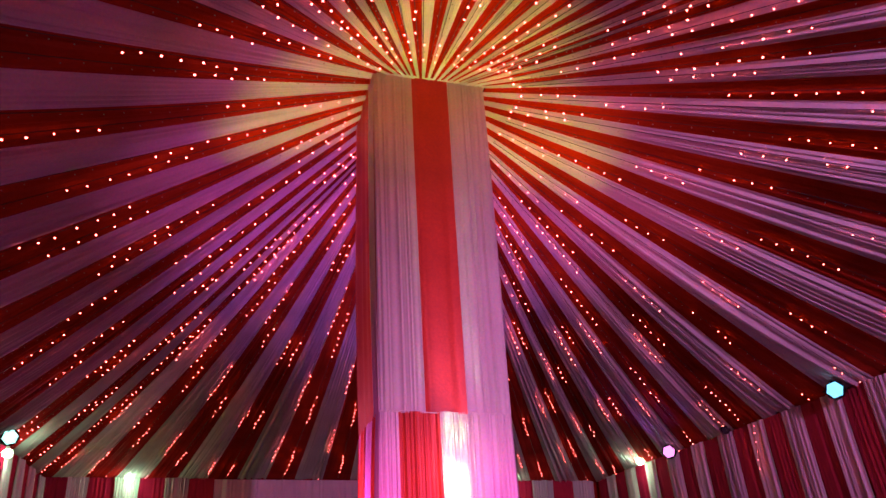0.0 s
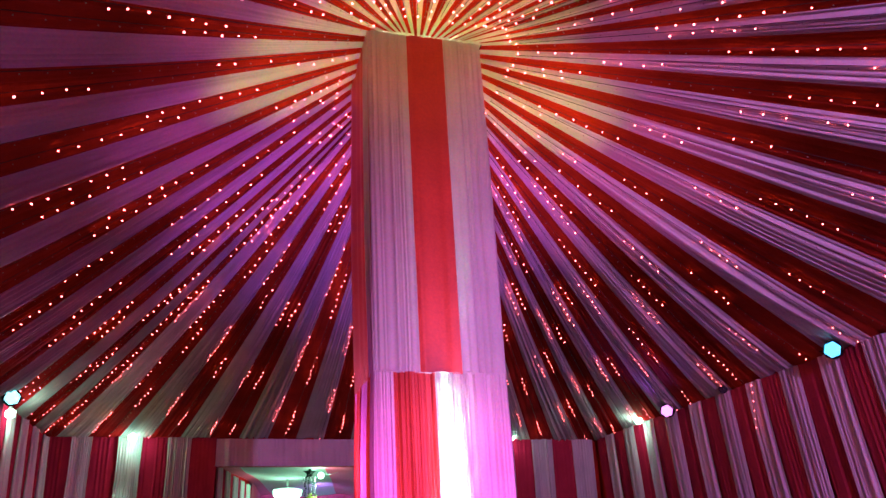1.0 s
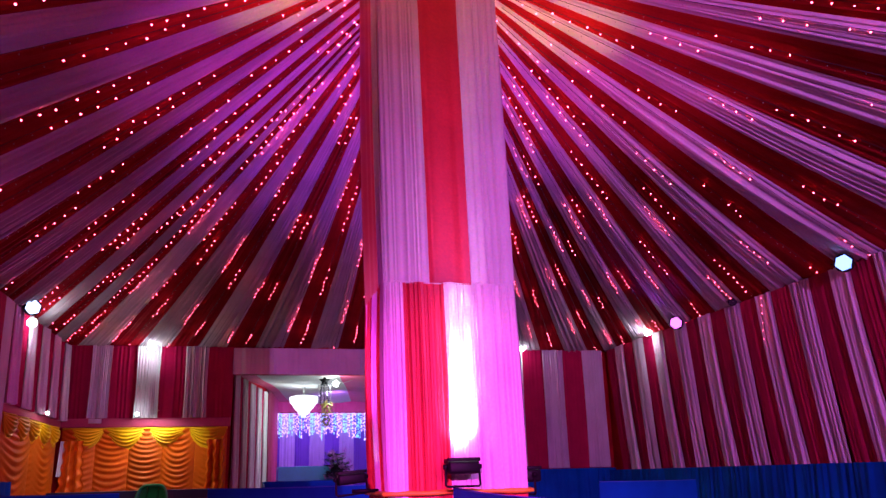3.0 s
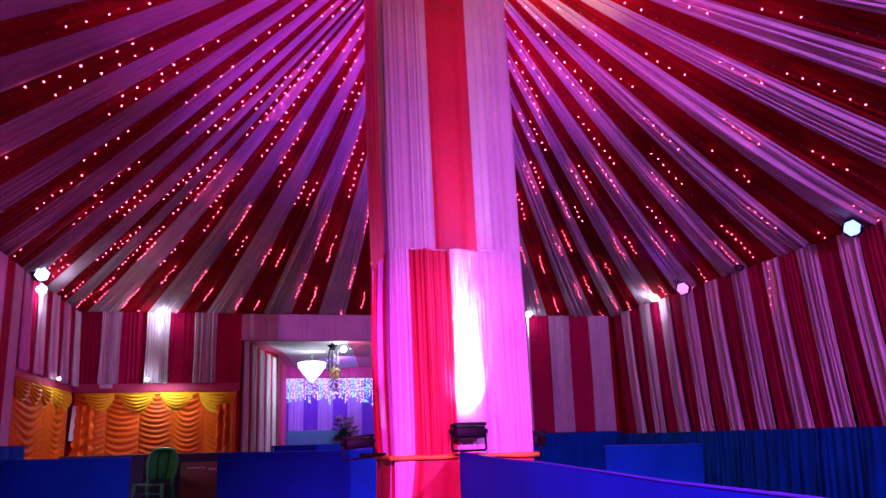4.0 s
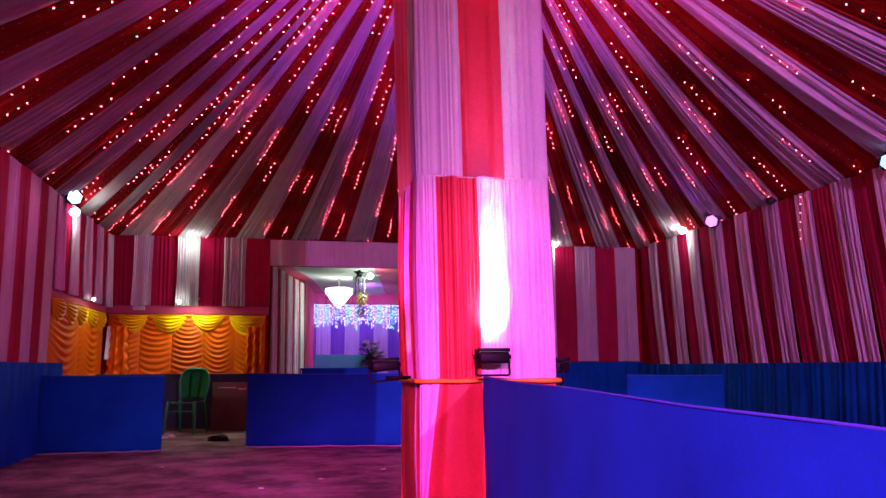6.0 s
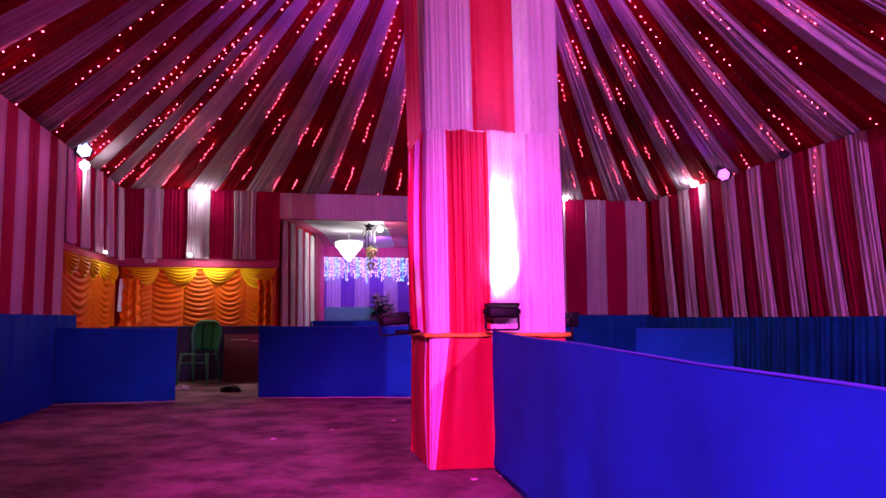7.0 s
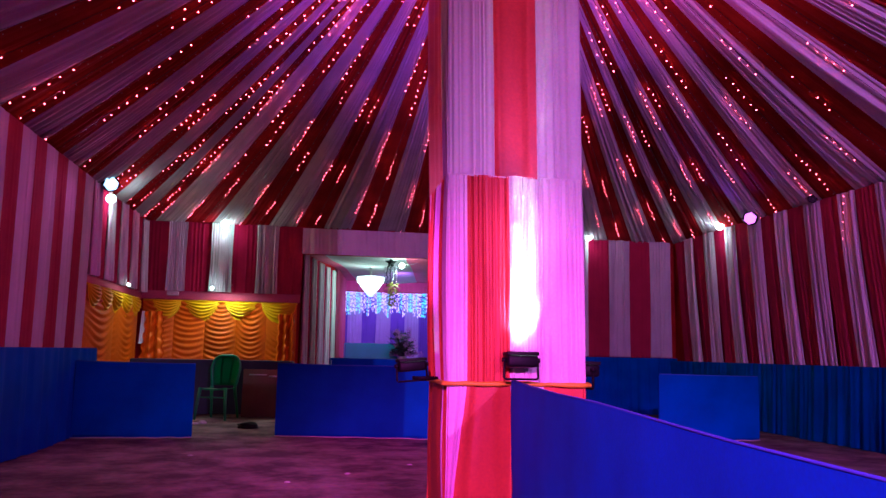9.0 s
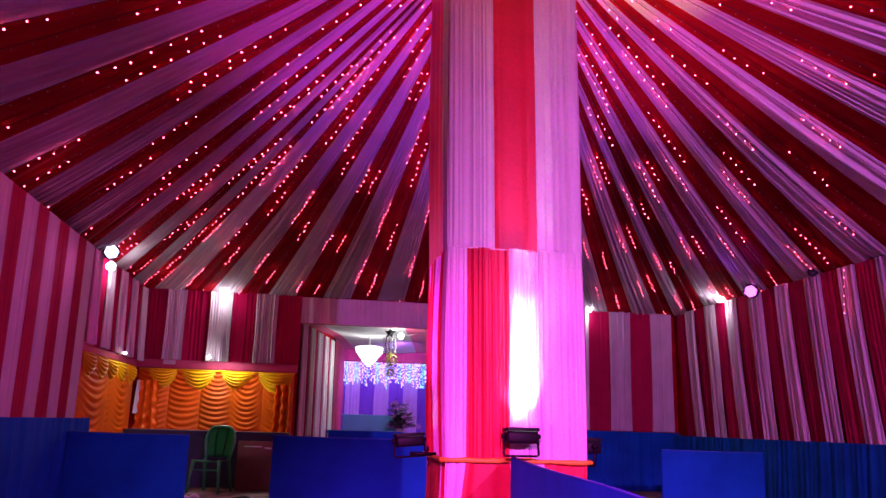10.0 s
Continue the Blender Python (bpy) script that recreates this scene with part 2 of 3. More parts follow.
def cloth_at(k, u, v):
    """A point of the ceiling's strip k: u across it, v from the pillar's top to the eave."""
    wall, a, b, white = STRIPS[k]
    rng = random.Random(900 + k)
    hang, twist = (rng.uniform(0.05, 0.10) if white else rng.uniform(-0.02, 0.02)), rng.uniform(-0.06, 0.06)
    folds, turn, slack = (rng.choice((5, 6, 7)) if white else rng.choice((2, 3, 4))), rng.uniform(0, 3.14), rng.uniform(0.7, 1.3)
    side = u + twist * math.sin(math.pi * v) * math.sin(math.pi * u)
    p = roof_at(wall, a + (b - a) * side, v)
    wide = abs(b - a) * (0.12 + 0.88 * v)
    crease = 1 - 2 * abs(math.sin(math.pi * folds * (u + 0.05 * math.sin(2.3 * v + turn)) + turn)) ** 0.6
    rim = max(0.0, min(1.0, 9 * u, 9 * (1 - u)))
    relief = (0.085 if white else 0.055) * slack * (0.7 * FOLDS[k](u, v) - 0.55 * crease)
    p.z -= (1 - v ** 5) * hang * wide * math.sin(math.pi * u) * 1.6 + wide * rim * relief * (0.5 + 0.5 * math.sin(math.pi * min(1, v * 1.2)))
    return p


FOLDS = [pleats(100 + k, 5 if strip[3] else 3.4) for k, strip in enumerate(STRIPS)]


def ceiling():
    bm = bmesh.new()
    for k, (wall, a, b, white) in enumerate(STRIPS):
        sheet(56 if white else 36, 22, lambda u, v: cloth_at(k, u, v), 0 if white else 1, bm)
    return bm


tagged(part("ceiling", ceiling(), (M_WHITE, M_RED)), "tent ceiling of white and red cloth strips gathered at the pillar", "ceiling", kind="structure")

# unseen cover added over the cloth, so that no light leaks in
skin = bmesh.new()
for lo, hi in (((XL - 0.4, YB - 0.4, 4.9), (XR + 0.4, YF + 0.1, 5.0)),):
    add_box(skin, lo, hi)
tagged(part("outer_roof", skin, M_BLACK, smooth=False), "unseen dark cover added above the draped cloth to keep light out", "roof", kind="structure")


def backing(name, lo, hi, label):
    return tagged(part(name, box(lo, hi), M_RED, smooth=False), label, "wall", kind="structure")


WALL_LABEL = "tent wall hung with red and white cloth stripes"
wall_right = backing("wall_right", (XR + 0.03, YB - 0.1, 0), (XR + 0.13, YF + 0.1, 4.9), WALL_LABEL)
wall_left = backing("wall_left", (XL - 0.13, YB - 0.1, 0), (XL - 0.03, YF + 0.1, 4.9), WALL_LABEL)
wall_back = backing("wall_back", (XL - 0.03, YB - 0.1, 0), (XR + 0.03, YB - 0.03, 4.9), WALL_LABEL)
# the far wall has an opening to the next tent
DOOR0, DOOR1, DOOR_Z = -0.20, 3.95, 2.50
far = box((XL - 0.03, YF + 0.03, 0), (DOOR0, YF + 0.12, 4.9))
add_box(far, (DOOR1, YF + 0.03, 0), (XR + 0.03, YF + 0.12, 4.9))
add_box(far, (DOOR0, YF + 0.03, DOOR_Z), (DOOR1, YF + 0.12, 4.9))
wall_far = tagged(part("wall_far", far, M_RED, smooth=False), "striped cloth tent wall with a wide opening", "wall", kind="structure")

SHEETS = {}


def stripe(parent, white, width, height, m, variant=0, lean=0.0, flat=False):
    """One cloth stripe on a wall; alike stripes share a mesh."""
    key = (white, round(width, 2), round(height, 2), variant, lean, flat)
    name = "white_stripe" if white else "red_stripe"
    if key not in SHEETS:
        if flat:
            bm = hanging(width, height, 2.2, 0.018, 7 * variant + int(white), lean, 8, 8)
        else:
            bm = hanging(width, height, 8 if white else 4, 0.085 if white else 0.035, 7 * variant + int(white), lean, 8, 7, 0.05 if white else 0.0)
        ob = part(name, bm, M_WHITE_SATIN if white else M_RED_SATIN, parent, place=m)
        SHEETS[key] = ob.data
    else:
        ob = new(name, SHEETS[key])
        ob.parent, ob.matrix_basis = parent, m
    if white:
        ob["label"] = "white pleated stripe"
    return ob


def wall_stripes(parent, start, count, period, share, top, height, where, lean=0.0, first_white=False, flat=False):
    """Alternate stripes from start on. where(s) gives the pose of a stripe whose left edge lies at s."""
    s = start
    white = first_white
    for k in range(count):
        w = period * (share if white else 1 - share)
        stripe(parent, white, w + 0.015, height, where(s), k % 4, lean, flat)
        s += w
        white = not white


# seen from inside, the right wall's stripes run from the far corner towards the camera
wall_stripes(wall_right, 0.16, 47, 0.67, 0.46, EAVE, 2.06, lambda s: pose(XR, YF - s, EAVE - 0.01, 0, 0, -90), 0.30)
# the left wall: a near length, and a recess further on with a shorter drape
wall_stripes(wall_left, 0.0, 38, 0.66, 0.5, EAVE, 1.96, lambda s: pose(XL + 0.08, 11.0 - 12.8 + s, EAVE - 0.06, 0, 0, 90), 0.0, flat=True)
wall_stripes(wall_left, 11.02, 9, 0.70, 0.5, EAVE, 1.12, lambda s: pose(XL, s, EAVE - 0.02, 0, 0, 90), 0.0, True)
wall_stripes(wall_back, XL, 26, 0.68, 0.5, EAVE, 2.9, lambda s: pose(XL + XR - s, YB, EAVE, 0, 0, 180), 0.0)
for x0, x1, white in ((-2.65, -2.28, 0), (-2.28, -2.0, 1), (-2.0, -1.63, 0), (-1.63, -1.29, 1), (-1.29, -0.92, 0), (-0.92, -0.58, 1), (-0.58, -0.2, 0)):
    stripe(wall_far, bool(white), x1 - x0 + 0.01, 1.10, pose(x0, YF, EAVE, 0, 0, 0), 1 + int(10 * abs(x0)) % 3)
for k in range(6):
    stripe(wall_far, k % 2 == 1, 0.38, 2.0, pose(3.86 + 0.37 * k, YF, EAVE + 0.02), k % 3)
# valance over the opening
tagged(part("valance", hanging(DOOR1 - DOOR0, 0.42, 40, 0.05, 77, nv=4), M_WHITE_SATIN, wall_far, "gathered white valance over the opening", place=pose(DOOR0, YF - 0.03, EAVE - 0.02)))
# pink bands between the stripes and the orange curtains
part("band", box((XL, YF - 0.02, 1.70), (DOOR0, YF + 0.028, 1.86), 0.01), M_PINK, wall_far, "pink cloth band")
part("band", box((XL - 0.028, 11.0, 1.70), (XL + 0.02, YF - 0.03, 1.84), 0.01), M_PINK, wall_left, "pink cloth band")


def skirt(name, length, height, m, mat, seed, count, depth=0.11):
    ob = part(name, hanging(length, height, count, depth, seed, nv=6, per=7), mat, place=m)
    return tagged(ob, "gathered blue cloth skirting along the wall foot", "wall skirting", "wall skirting", "structure")


skirt("skirting_right", YF - YB - 0.05, 0.90, pose(XR - 0.10, YF - 0.02, 0.90, 0, 0, -90), M_BLUE_DARK, 5, 105, 0.06)
skirt("skirting_far", XR - 3.9, 0.94, pose(3.9, YF - 0.05, 0.94), M_BLUE_DARK, 6, 17)
skirt("skirting_left", 12.8, 0.93, pose(XL + 0.2, -1.9, 0.93, 0, 0, 90), M_BLUE, 7, 40, 0.06)


# ---- the pillar ----
def lean_x(z):
    return -0.018 * min(max(z - 0.8, 0), 1.2) - 0.021 * max(z - 2.0, 0)


def pillar():
    base = thing("pillar", pose(1.245, 6.12, 0), "square tent pillar wrapped in pleated white and red cloth", "pillar")
    def face(name, mat, a, b, z0, z1, side, out, count, seed, wedge=(0.0, 0.0), label=""):
        """Cloth over part of one side: a..b in metres along it, from the left as seen from outside."""
        f = pleats(seed, count)
        wide, deep = 0.405, 0.35
        reach = 0.81 if side in ("front", "back") else 0.70
        a, b = (a - 0.014 if a <= 0 else a), (b + 0.014 if b >= reach else b)   # round the corners
        def at(u, v):
            z = z0 + (z1 - z0) * v
            s = (a + wedge[0] * (1 - v)) * (1 - u) + (b + wedge[1] * (1 - v)) * u
            ease = 0.35 + 0.65 * math.sin(math.pi * (0.1 + 0.8 * v))
            d = out + (0.019 if name == "lower_drape" else 0.013) * (1 + f(u, v)) * ease
            if side == "front":
                p = (-wide + s, -deep - d, z)
            elif side == "left":
                p = (-wide - d, deep - s, z)
            elif side == "right":
                p = (wide + d, -deep + s, z)
            else:
                p = (wide - s, deep + d, z)
            return (p[0] + lean_x(z), p[1], p[2])
        return part(name, sheet(max(6, int(count * 8)), 14, at), mat, base, label)
    core = bmesh.new()
    rings = [[core.verts.new((sx * 0.398 + lean_x(z), sy * 0.343, z)) for sx, sy in ((-1, -1), (1, -1), (1, 1), (-1, 1))] for z in (0, 0.8, 2.0, 4.6)]
    for r0, r1 in zip(rings, rings[1:]):
        for k in range(4):
            core.faces.new((r0[k], r0[(k + 1) % 4], r1[(k + 1) % 4], r1[k]))
    core.faces.new(rings[-1])
    part("core", core, M_RED_PILLAR, base, smooth=False)
    W, R = M_WHITE_PILLAR, M_RED_PILLAR
    for side, span in (("front", 0.81), ("left", 0.70), ("right", 0.70), ("back", 0.81)):
        t = span / 3
        upper = ((W, 0, t), (R, t, 2 * t), (W, 2 * t, span)) if side != "left" else ((R, 0, 0.55), (W, 0.55, span))
        for k, (m, a, b) in enumerate(upper):
            face("upper_drape", m, a, b + 0.004, 2.02, 4.54, side, 0.006, 6 if m is W else 2, 20 + k + len(side), label="white pleated drape" if m is W else "red drape")
        if side == "front":
            low = ((W, 0, 0.10), (R, 0.10, 0.355), (W, 0.355, 0.56), (W, 0.56, 0.81))
        elif side == "left":
            low = ((R, 0, 0.25), (W, 0.25, 0.48), (R, 0.48, 0.62), (W, 0.62, 0.70))
        else:
            low = ((W, 0, 0.2), (R, 0.2, span - 0.2), (W, span - 0.2, span))
        for k, (m, a, b) in enumerate(low):
            face("lower_drape", m, a, b + 0.004, 0.78, 2.03, side, 0.002, 7 if m is W else 8, 50 + k + len(side), label="white pleated drape" if m is W else "red pleated drape")
        # under the ribbon the cloth narrows to wedges
        if side == "front":
            foot = ((W, 0, 0.10, 0.0, -0.085), (R, 0.10, 0.36, -0.085, 0.10), (W, 0.36, 0.56, 0.10, 0.1), (R, 0.56, 0.81, 0.1, 0))
        elif side == "left":
            foot = ((R, 0, 0.45, 0, 0.15), (W, 0.45, 0.60, 0.15, 0.06), (R, 0.60, 0.70, 0.06, 0))
        else:
            foot = ((R, 0, span, 0, 0),)
        for k, (m, a, b, wa, wb) in enumerate(foot):
            face("foot_drape", m, a, b + 0.004, 0.0, 0.785, side, 0.002, 2, 80 + k + len(side), (wa, wb), "white wedge of cloth" if m is W else "red cloth")
    def ring(z, r, out, seed, wob):
        rng = random.Random(seed)
        pts = []
        for (x0, y0), (x1, y1) in zip(((-1, -1), (1, -1), (1, 1), (-1, 1)), ((1, -1), (1, 1), (-1, 1), (-1, -1))):
            for k in range(14):
                u = k / 14
                pts.append(((x0 + (x1 - x0) * u) * (0.405 + out) + lean_x(z), (y0 + (y1 - y0) * u) * (0.35 + out), z + rng.uniform(-wob, wob)))
        pts.append(pts[0])
        return rod(pts, [r * rng.uniform(0.8, 1.3) for _ in pts], 6)
    part("seam", ring(2.03, 0.0035, 0.012, 3, 0.006), M_WHITE_SATIN, base, "gathered hem cord")
    part("ribbon", ring(0.785, 0.014, 0.035, 4, 0.004), M_RIBBON, base, "yellow ribbon tied round")
    part("collar", ring(4.53, 0.02, 0.02, 8, 0.01), M_WHITE_SATIN, base, "gathered cloth collar")
    return base


pillar()


def floodlight(m, label):
    base = thing("floodlight", m, label, "floodlight", "floodlights on the pillar")
    part("housing", box((-0.11, -0.055, 0.065), (0.11, 0.055, 0.142), 0.016), M_BLACK, base)
    part("lens", box((-0.095, -0.042, 0.1425), (0.095, 0.042, 0.146), 0.001), M_LENS_FLOOD, base, "glowing lens")
    for lo, hi in (((-0.112, -0.057, 0.14), (0.112, -0.045, 0.162)), ((-0.112, 0.045, 0.14), (0.112, 0.057, 0.162)),
                   ((-0.112, -0.044, 0.14), (-0.098, 0.044, 0.162)), ((0.098, -0.044, 0.14), (0.112, 0.044, 0.162))):
        part("rim", box(lo, hi, 0.003), M_BLACK, base)
    yoke = rod([(-0.118, 0, 0.11), (-0.122, 0, 0.0), (-0.11, 0, -0.01), (0.11, 0, -0.01), (0.122, 0, 0.0), (0.118, 0, 0.11)], 0.008, 6)
    part("yoke", yoke, M_BLACK, base)
    for x in (-0.122, 0.122):
        part("knob", rod([(x - 0.012, 0, 0.11), (x + 0.012, 0, 0.11)], 0.016, 8), M_BLACK, base)
    return base


floodlight(pose(1.238, 5.64, 0.825, -4, 0, 4) @ Matrix.Diagonal((0.85, 0.9, 0.9, 1)), "black floodlight on a yoke aimed up the pillar front")
floodlight(pose(0.66, 6.08, 0.79, 0, -5, 10) @ Matrix.Diagonal((0.8, 0.8, 0.8, 1)), "black floodlight tied to the pillar, aimed up")
floodlight(pose(1.80, 6.15, 0.76, 0, 0, 94), "black floodlight tied to the pillar, aimed up")
floodlight(pose(1.25, 6.62, 0.80, -8, 0, 180), "black floodlight tied to the pillar back, aimed up")
for a, b in (((0.82, 6.08, 0.80), (0.66, 6.08, 0.80)), ((1.67, 6.15, 0.76), (1.79, 6.15, 0.76)), ((1.25, 6.46, 0.79), (1.25, 6.63, 0.79))):
    tagged(part("mounting_arm", rod([a, b], 0.012, 6), M_BLACK), "short black mounting arm on the pillar", "bracket")


# ---- fairy lights on the ceiling ----
def fairy_string(k, across, seed):
    rng = random.Random(seed)
    path = []
    n = 26
    drift = rng.uniform(-0.05, 0.05)
    for i in range(n + 1):
        v = 0.05 + 0.93 * i / n
        p = cloth_at(k, across + drift * math.sin(4 * v), v)
        p.z -= 0.022
        path.append(p)
    total = sum((b - a).length for a, b in zip(path, path[1:]))
    base = thing("fairy_light_string", pose(*path[0]), "string of small red lights along the ceiling cloth", "fairy lights", "fairy lights on the ceiling")
    off = path[0]
    part("cable", rod([p - off for p in path], 0.0026, 3), M_WIRE, base)
    lit, unlit = bmesh.new(), bmesh.new()
    phase, d, seg, done = rng.uniform(0, 1.6), 0.0, 0, 0.0
    share = rng.choice((0.62, 0.80, 1.0))
    while d < total:
        while seg < n - 1 and done + (path[seg + 1] - path[seg]).length < d:
            done += (path[seg + 1] - path[seg]).length
            seg += 1
        step = path[seg + 1] - path[seg]
        p = path[seg] + step * ((d - done) / step.length) - off + Vector((rng.uniform(-.012, .012), rng.uniform(-.012, .012), rng.uniform(-0.036, -0.020)))
        on = ((d + phase) % 1.9) < share and rng.random() > 0.04
        bmesh.ops.create_icosphere(lit if on else unlit, subdivisions=1, radius=rng.uniform(0.0062, 0.0084) if on else 0.005, matrix=Matrix.Translation(p))
        d += rng.uniform(0.115, 0.15)
    tagged(part("lit_bulb_row", lit, M_LED, base, "glowing red bulbs"), kind="stuff")
    tagged(part("unlit_bulb_row", unlit, M_LED_OFF, base, "dark unlit bulbs"), kind="stuff")


for k, (wall, a, b, white) in enumerate(STRIPS):
    fairy_string(k, 0.14 if white else 0.45, 300 + k)


def hanging_string(y, drop, seed):
    """A short string that dangles over the right wall's drape."""
    rng = random.Random(seed)
    base = thing("fairy_light_string", pose(XR - 0.12, y, EAVE - 0.05), "short string of red lights dangling over the drape", "fairy lights", "fairy lights on the ceiling")
    part("cable", rod([(0.01 * math.sin(9 * k), 0.012 * k, -drop * k / 8) for k in range(9)], 0.0022, 3), M_WIRE, base)
    lit = bmesh.new()
    for k in range(int(drop / 0.1)):
        bmesh.ops.create_icosphere(lit, subdivisions=1, radius=0.007, matrix=Matrix.Translation((-0.008, 0.01 * k, -0.1 * k - 0.02 + rng.uniform(-0.01, 0.01))))
    tagged(part("lit_bulb_row", lit, M_LED, base, "glowing red bulbs"), kind="stuff")


hanging_string(9.4, 0.65, 1)


# ---- lamps that show ----
def wall_bulb(place, turn, r=0.042):
    base = thing("wall_bulb", pose(*place, 0, 0, turn), "bare white bulb in a holder at the wall top", "bulb", "white bulbs round the tent")
    bm = bmesh.new()
    bmesh.ops.create_uvsphere(bm, u_segments=14, v_segments=9, radius=r)
    for v in bm.verts:
        if v.co.y > 0:
            v.co.y *= 1.35
    bulb = part("bulb", bm, M_BULB, base, "glowing white bulb")
    bulb.visible_shadow = False
    part("holder", rod([(0, 0.05, 0), (0, 0.10, 0.0), (0, 0.13, 0.01)], [0.022, 0.026, 0.02], 10), M_PAPER, base)
    part("cable", rod([(0, 0.12, 0.0), (0.06, 0.13, 0.04), (0.16, 0.13, 0.03), (0.30, 0.12, 0.07)], 0.004, 5), M_PAPER, base)


wall_bulb((-1.42, YF - 0.18, 2.90), 0, 0.065)
wall_bulb((4.57, YF - 0.18, 2.94), 0, 0.055)
wall_bulb((XR - 0.16, 12.25, 2.93), -90, 0.055)
wall_bulb((XL + 0.10, 11.6, 2.80), 90, 0.055)
wall_bulb((-1.56, YF - 0.18, 1.88), 0, 0.03)
wall_bulb((XL + 0.14, 12.7, 1.80), 90, 0.022)


def par_can(m, lens, label):
    base = thing("par_can", m, label, "stage light", "par cans on the eaves")
    part("housing", rod([(0, 0, -0.02), (0, 0, 0.16), (0, 0, 0.2)], [0.098, 0.098, 0.05], 12), M_BLACK, base, smooth=False)
    part("lens", rod([(0, 0, -0.028), (0, 0, -0.021)], 0.085, 6), lens, base, "glowing six-sided lens", smooth=False)
    part("yoke", rod([(-0.125, 0, 0.08), (-0.125, 0, 0.24), (0.125, 0, 0.24), (0.125, 0, 0.08)], 0.007, 6), M_BLACK, base)


par_can(look((XL + 0.18, 11.2, 2.91), (0.3, 3.0, 1.3)), M_LENS_PALE, "black par can with a pale violet lens at the eave")
par_can(look((XR - 0.26, 11.2, 2.88), (0.3, 3.0, 1.3)), M_LENS_PINK, "black par can with a pink lens at the eave")
par_can(look((XR - 0.26, 7.8, 2.87), (0.3, 2.0, 1.3)), M_LENS_BLUE, "black par can with a blue lens at the eave")
par_can(look((XR - 0.12, 10.0, 2.94), (2.0, 5.0, 1.0)) @ Matrix.Diagonal((0.6, 0.6, 0.6, 1)), M_LENS_OFF, "unlit black par can tucked under the eave")
par_can(look((-0.9, YB + 0.15, 2.85), (1.0, 8.0, 0.9)), M_LENS_PINK, "black par can with a pink lens at the back eave")
par_can(look((3.0, YB + 0.15, 2.85), (3.7, 9.0, 1.2)), M_LENS_PINK, "black par can with a pink lens at the back eave")


# ---- blue cloth screens ----
def screen(m, length, height, label, mat=M_BLUE, seed=0, fall=0.0):
    """A cloth-covered stall screen, length along x, its front towards -y."""
    base = thing("cloth_screen", m, label, "screen", "blue cloth screens")
    f = pleats(seed, max(2, length * 1.2))
    def skin_at(u, v):
        sway = 0.006 * f(u, v) * (1 - v) + (1 - v) * (0.020 * noise.noise((u * length * 2.2, v * 1.6, seed)) + 0.006 * noise.noise((u * length * 7, v * 4, seed)))
        top = height - 0.01 * math.sin(math.pi * ((u * length / 1.8) % 1)) - fall * u * length
        return (u * length, -0.016 + sway, 0.035 + (top - 0.035) * v)
    part("cloth", sheet(int(length * 14), 10, skin_at), mat, base)
    def back_at(u, v):
        x, y, z = skin_at(1 - u, v)
        return (x, 0.016 - (y + 0.016), z)
    part("back_cloth", sheet(int(length * 8), 4, back_at), mat, base)
    part("top_rail", rod([(length * u / 12, 0, skin_at(u / 12, 1)[2] - 0.012) for u in range(13)], 0.014, 8), mat, base)
    part("hem", rod([(length * u / 12, -0.012, skin_at(u / 12, 1)[2] + 0.004) for u in range(13)], 0.005, 5), M_HEM, base, "pale stitched top hem")
    for x in (0.03, length - 0.03):
        part("post", box((x - 0.012, -0.01, 0), (x + 0.012, 0.01, height - 0.08), 0.003), M_BOARD, base)
    part("foot_strip", box((0, -0.01, 0.0), (length, 0.01, 0.04), 0.003), M_BLUE_DARK, base)
    if length < 3:
        part("foot_batten", rod([(length * k / 10, -0.035 + 0.012 * math.sin(5.1 * k + seed), 0.008 + 0.004 * math.sin(3.3 * k)) for k in range(11)], 0.006, 6), M_PAPER, base, "pale dusty batten along the foot")
    return base


screen(pose(1.21, 5.70, 0, 0, 0, -93), 6.6, 0.806, "long blue cloth screen running from the pillar", seed=11, fall=0.0137)
screen(pose(-2.40, 10.08, 0, 0, 0, 3), 1.20, 0.79, "blue cloth screen beside the gap to the chair", seed=12)
screen(pose(-0.34, 10.36, 0, 0, 0, -9), 2.3, 0.80, "blue cloth screen behind the pillar", seed=13)
screen(pose(4.055, 10.1, 0), 1.25, 0.76, "blue cloth screen beside the blue wall skirting", seed=14)

# ---- orange festoon curtains ----
def festoon(parent, width, height, m, seed, droop=0.17):
    """One column of a festoon curtain, its folds sagging between two gathered edges."""
    rng = random.Random(seed)
    ph, period = rng.uniform(0, 6.28), rng.uniform(0.075, 0.095)
    def at(u, v):
        z = -height * v
        sag = 1 - (2 * u - 1) ** 2
        wave = math.sin(6.283 * (z + droop * sag * (0.7 + 0.3 * math.sin(5 * v + ph))) / period + ph + 0.8 * noise.noise((u * 2, v * 7, seed)))
        d = 0.012 + 0.024 * (0.5 + 0.5 * wave) ** 0.8 * math.sqrt(max(0.0, math.sin(math.pi * u))) + 0.02 * sag
        return (u * width, -d, z)
    return part("festoon", sheet(18, 120, at), M_ORANGE, parent, place=m)


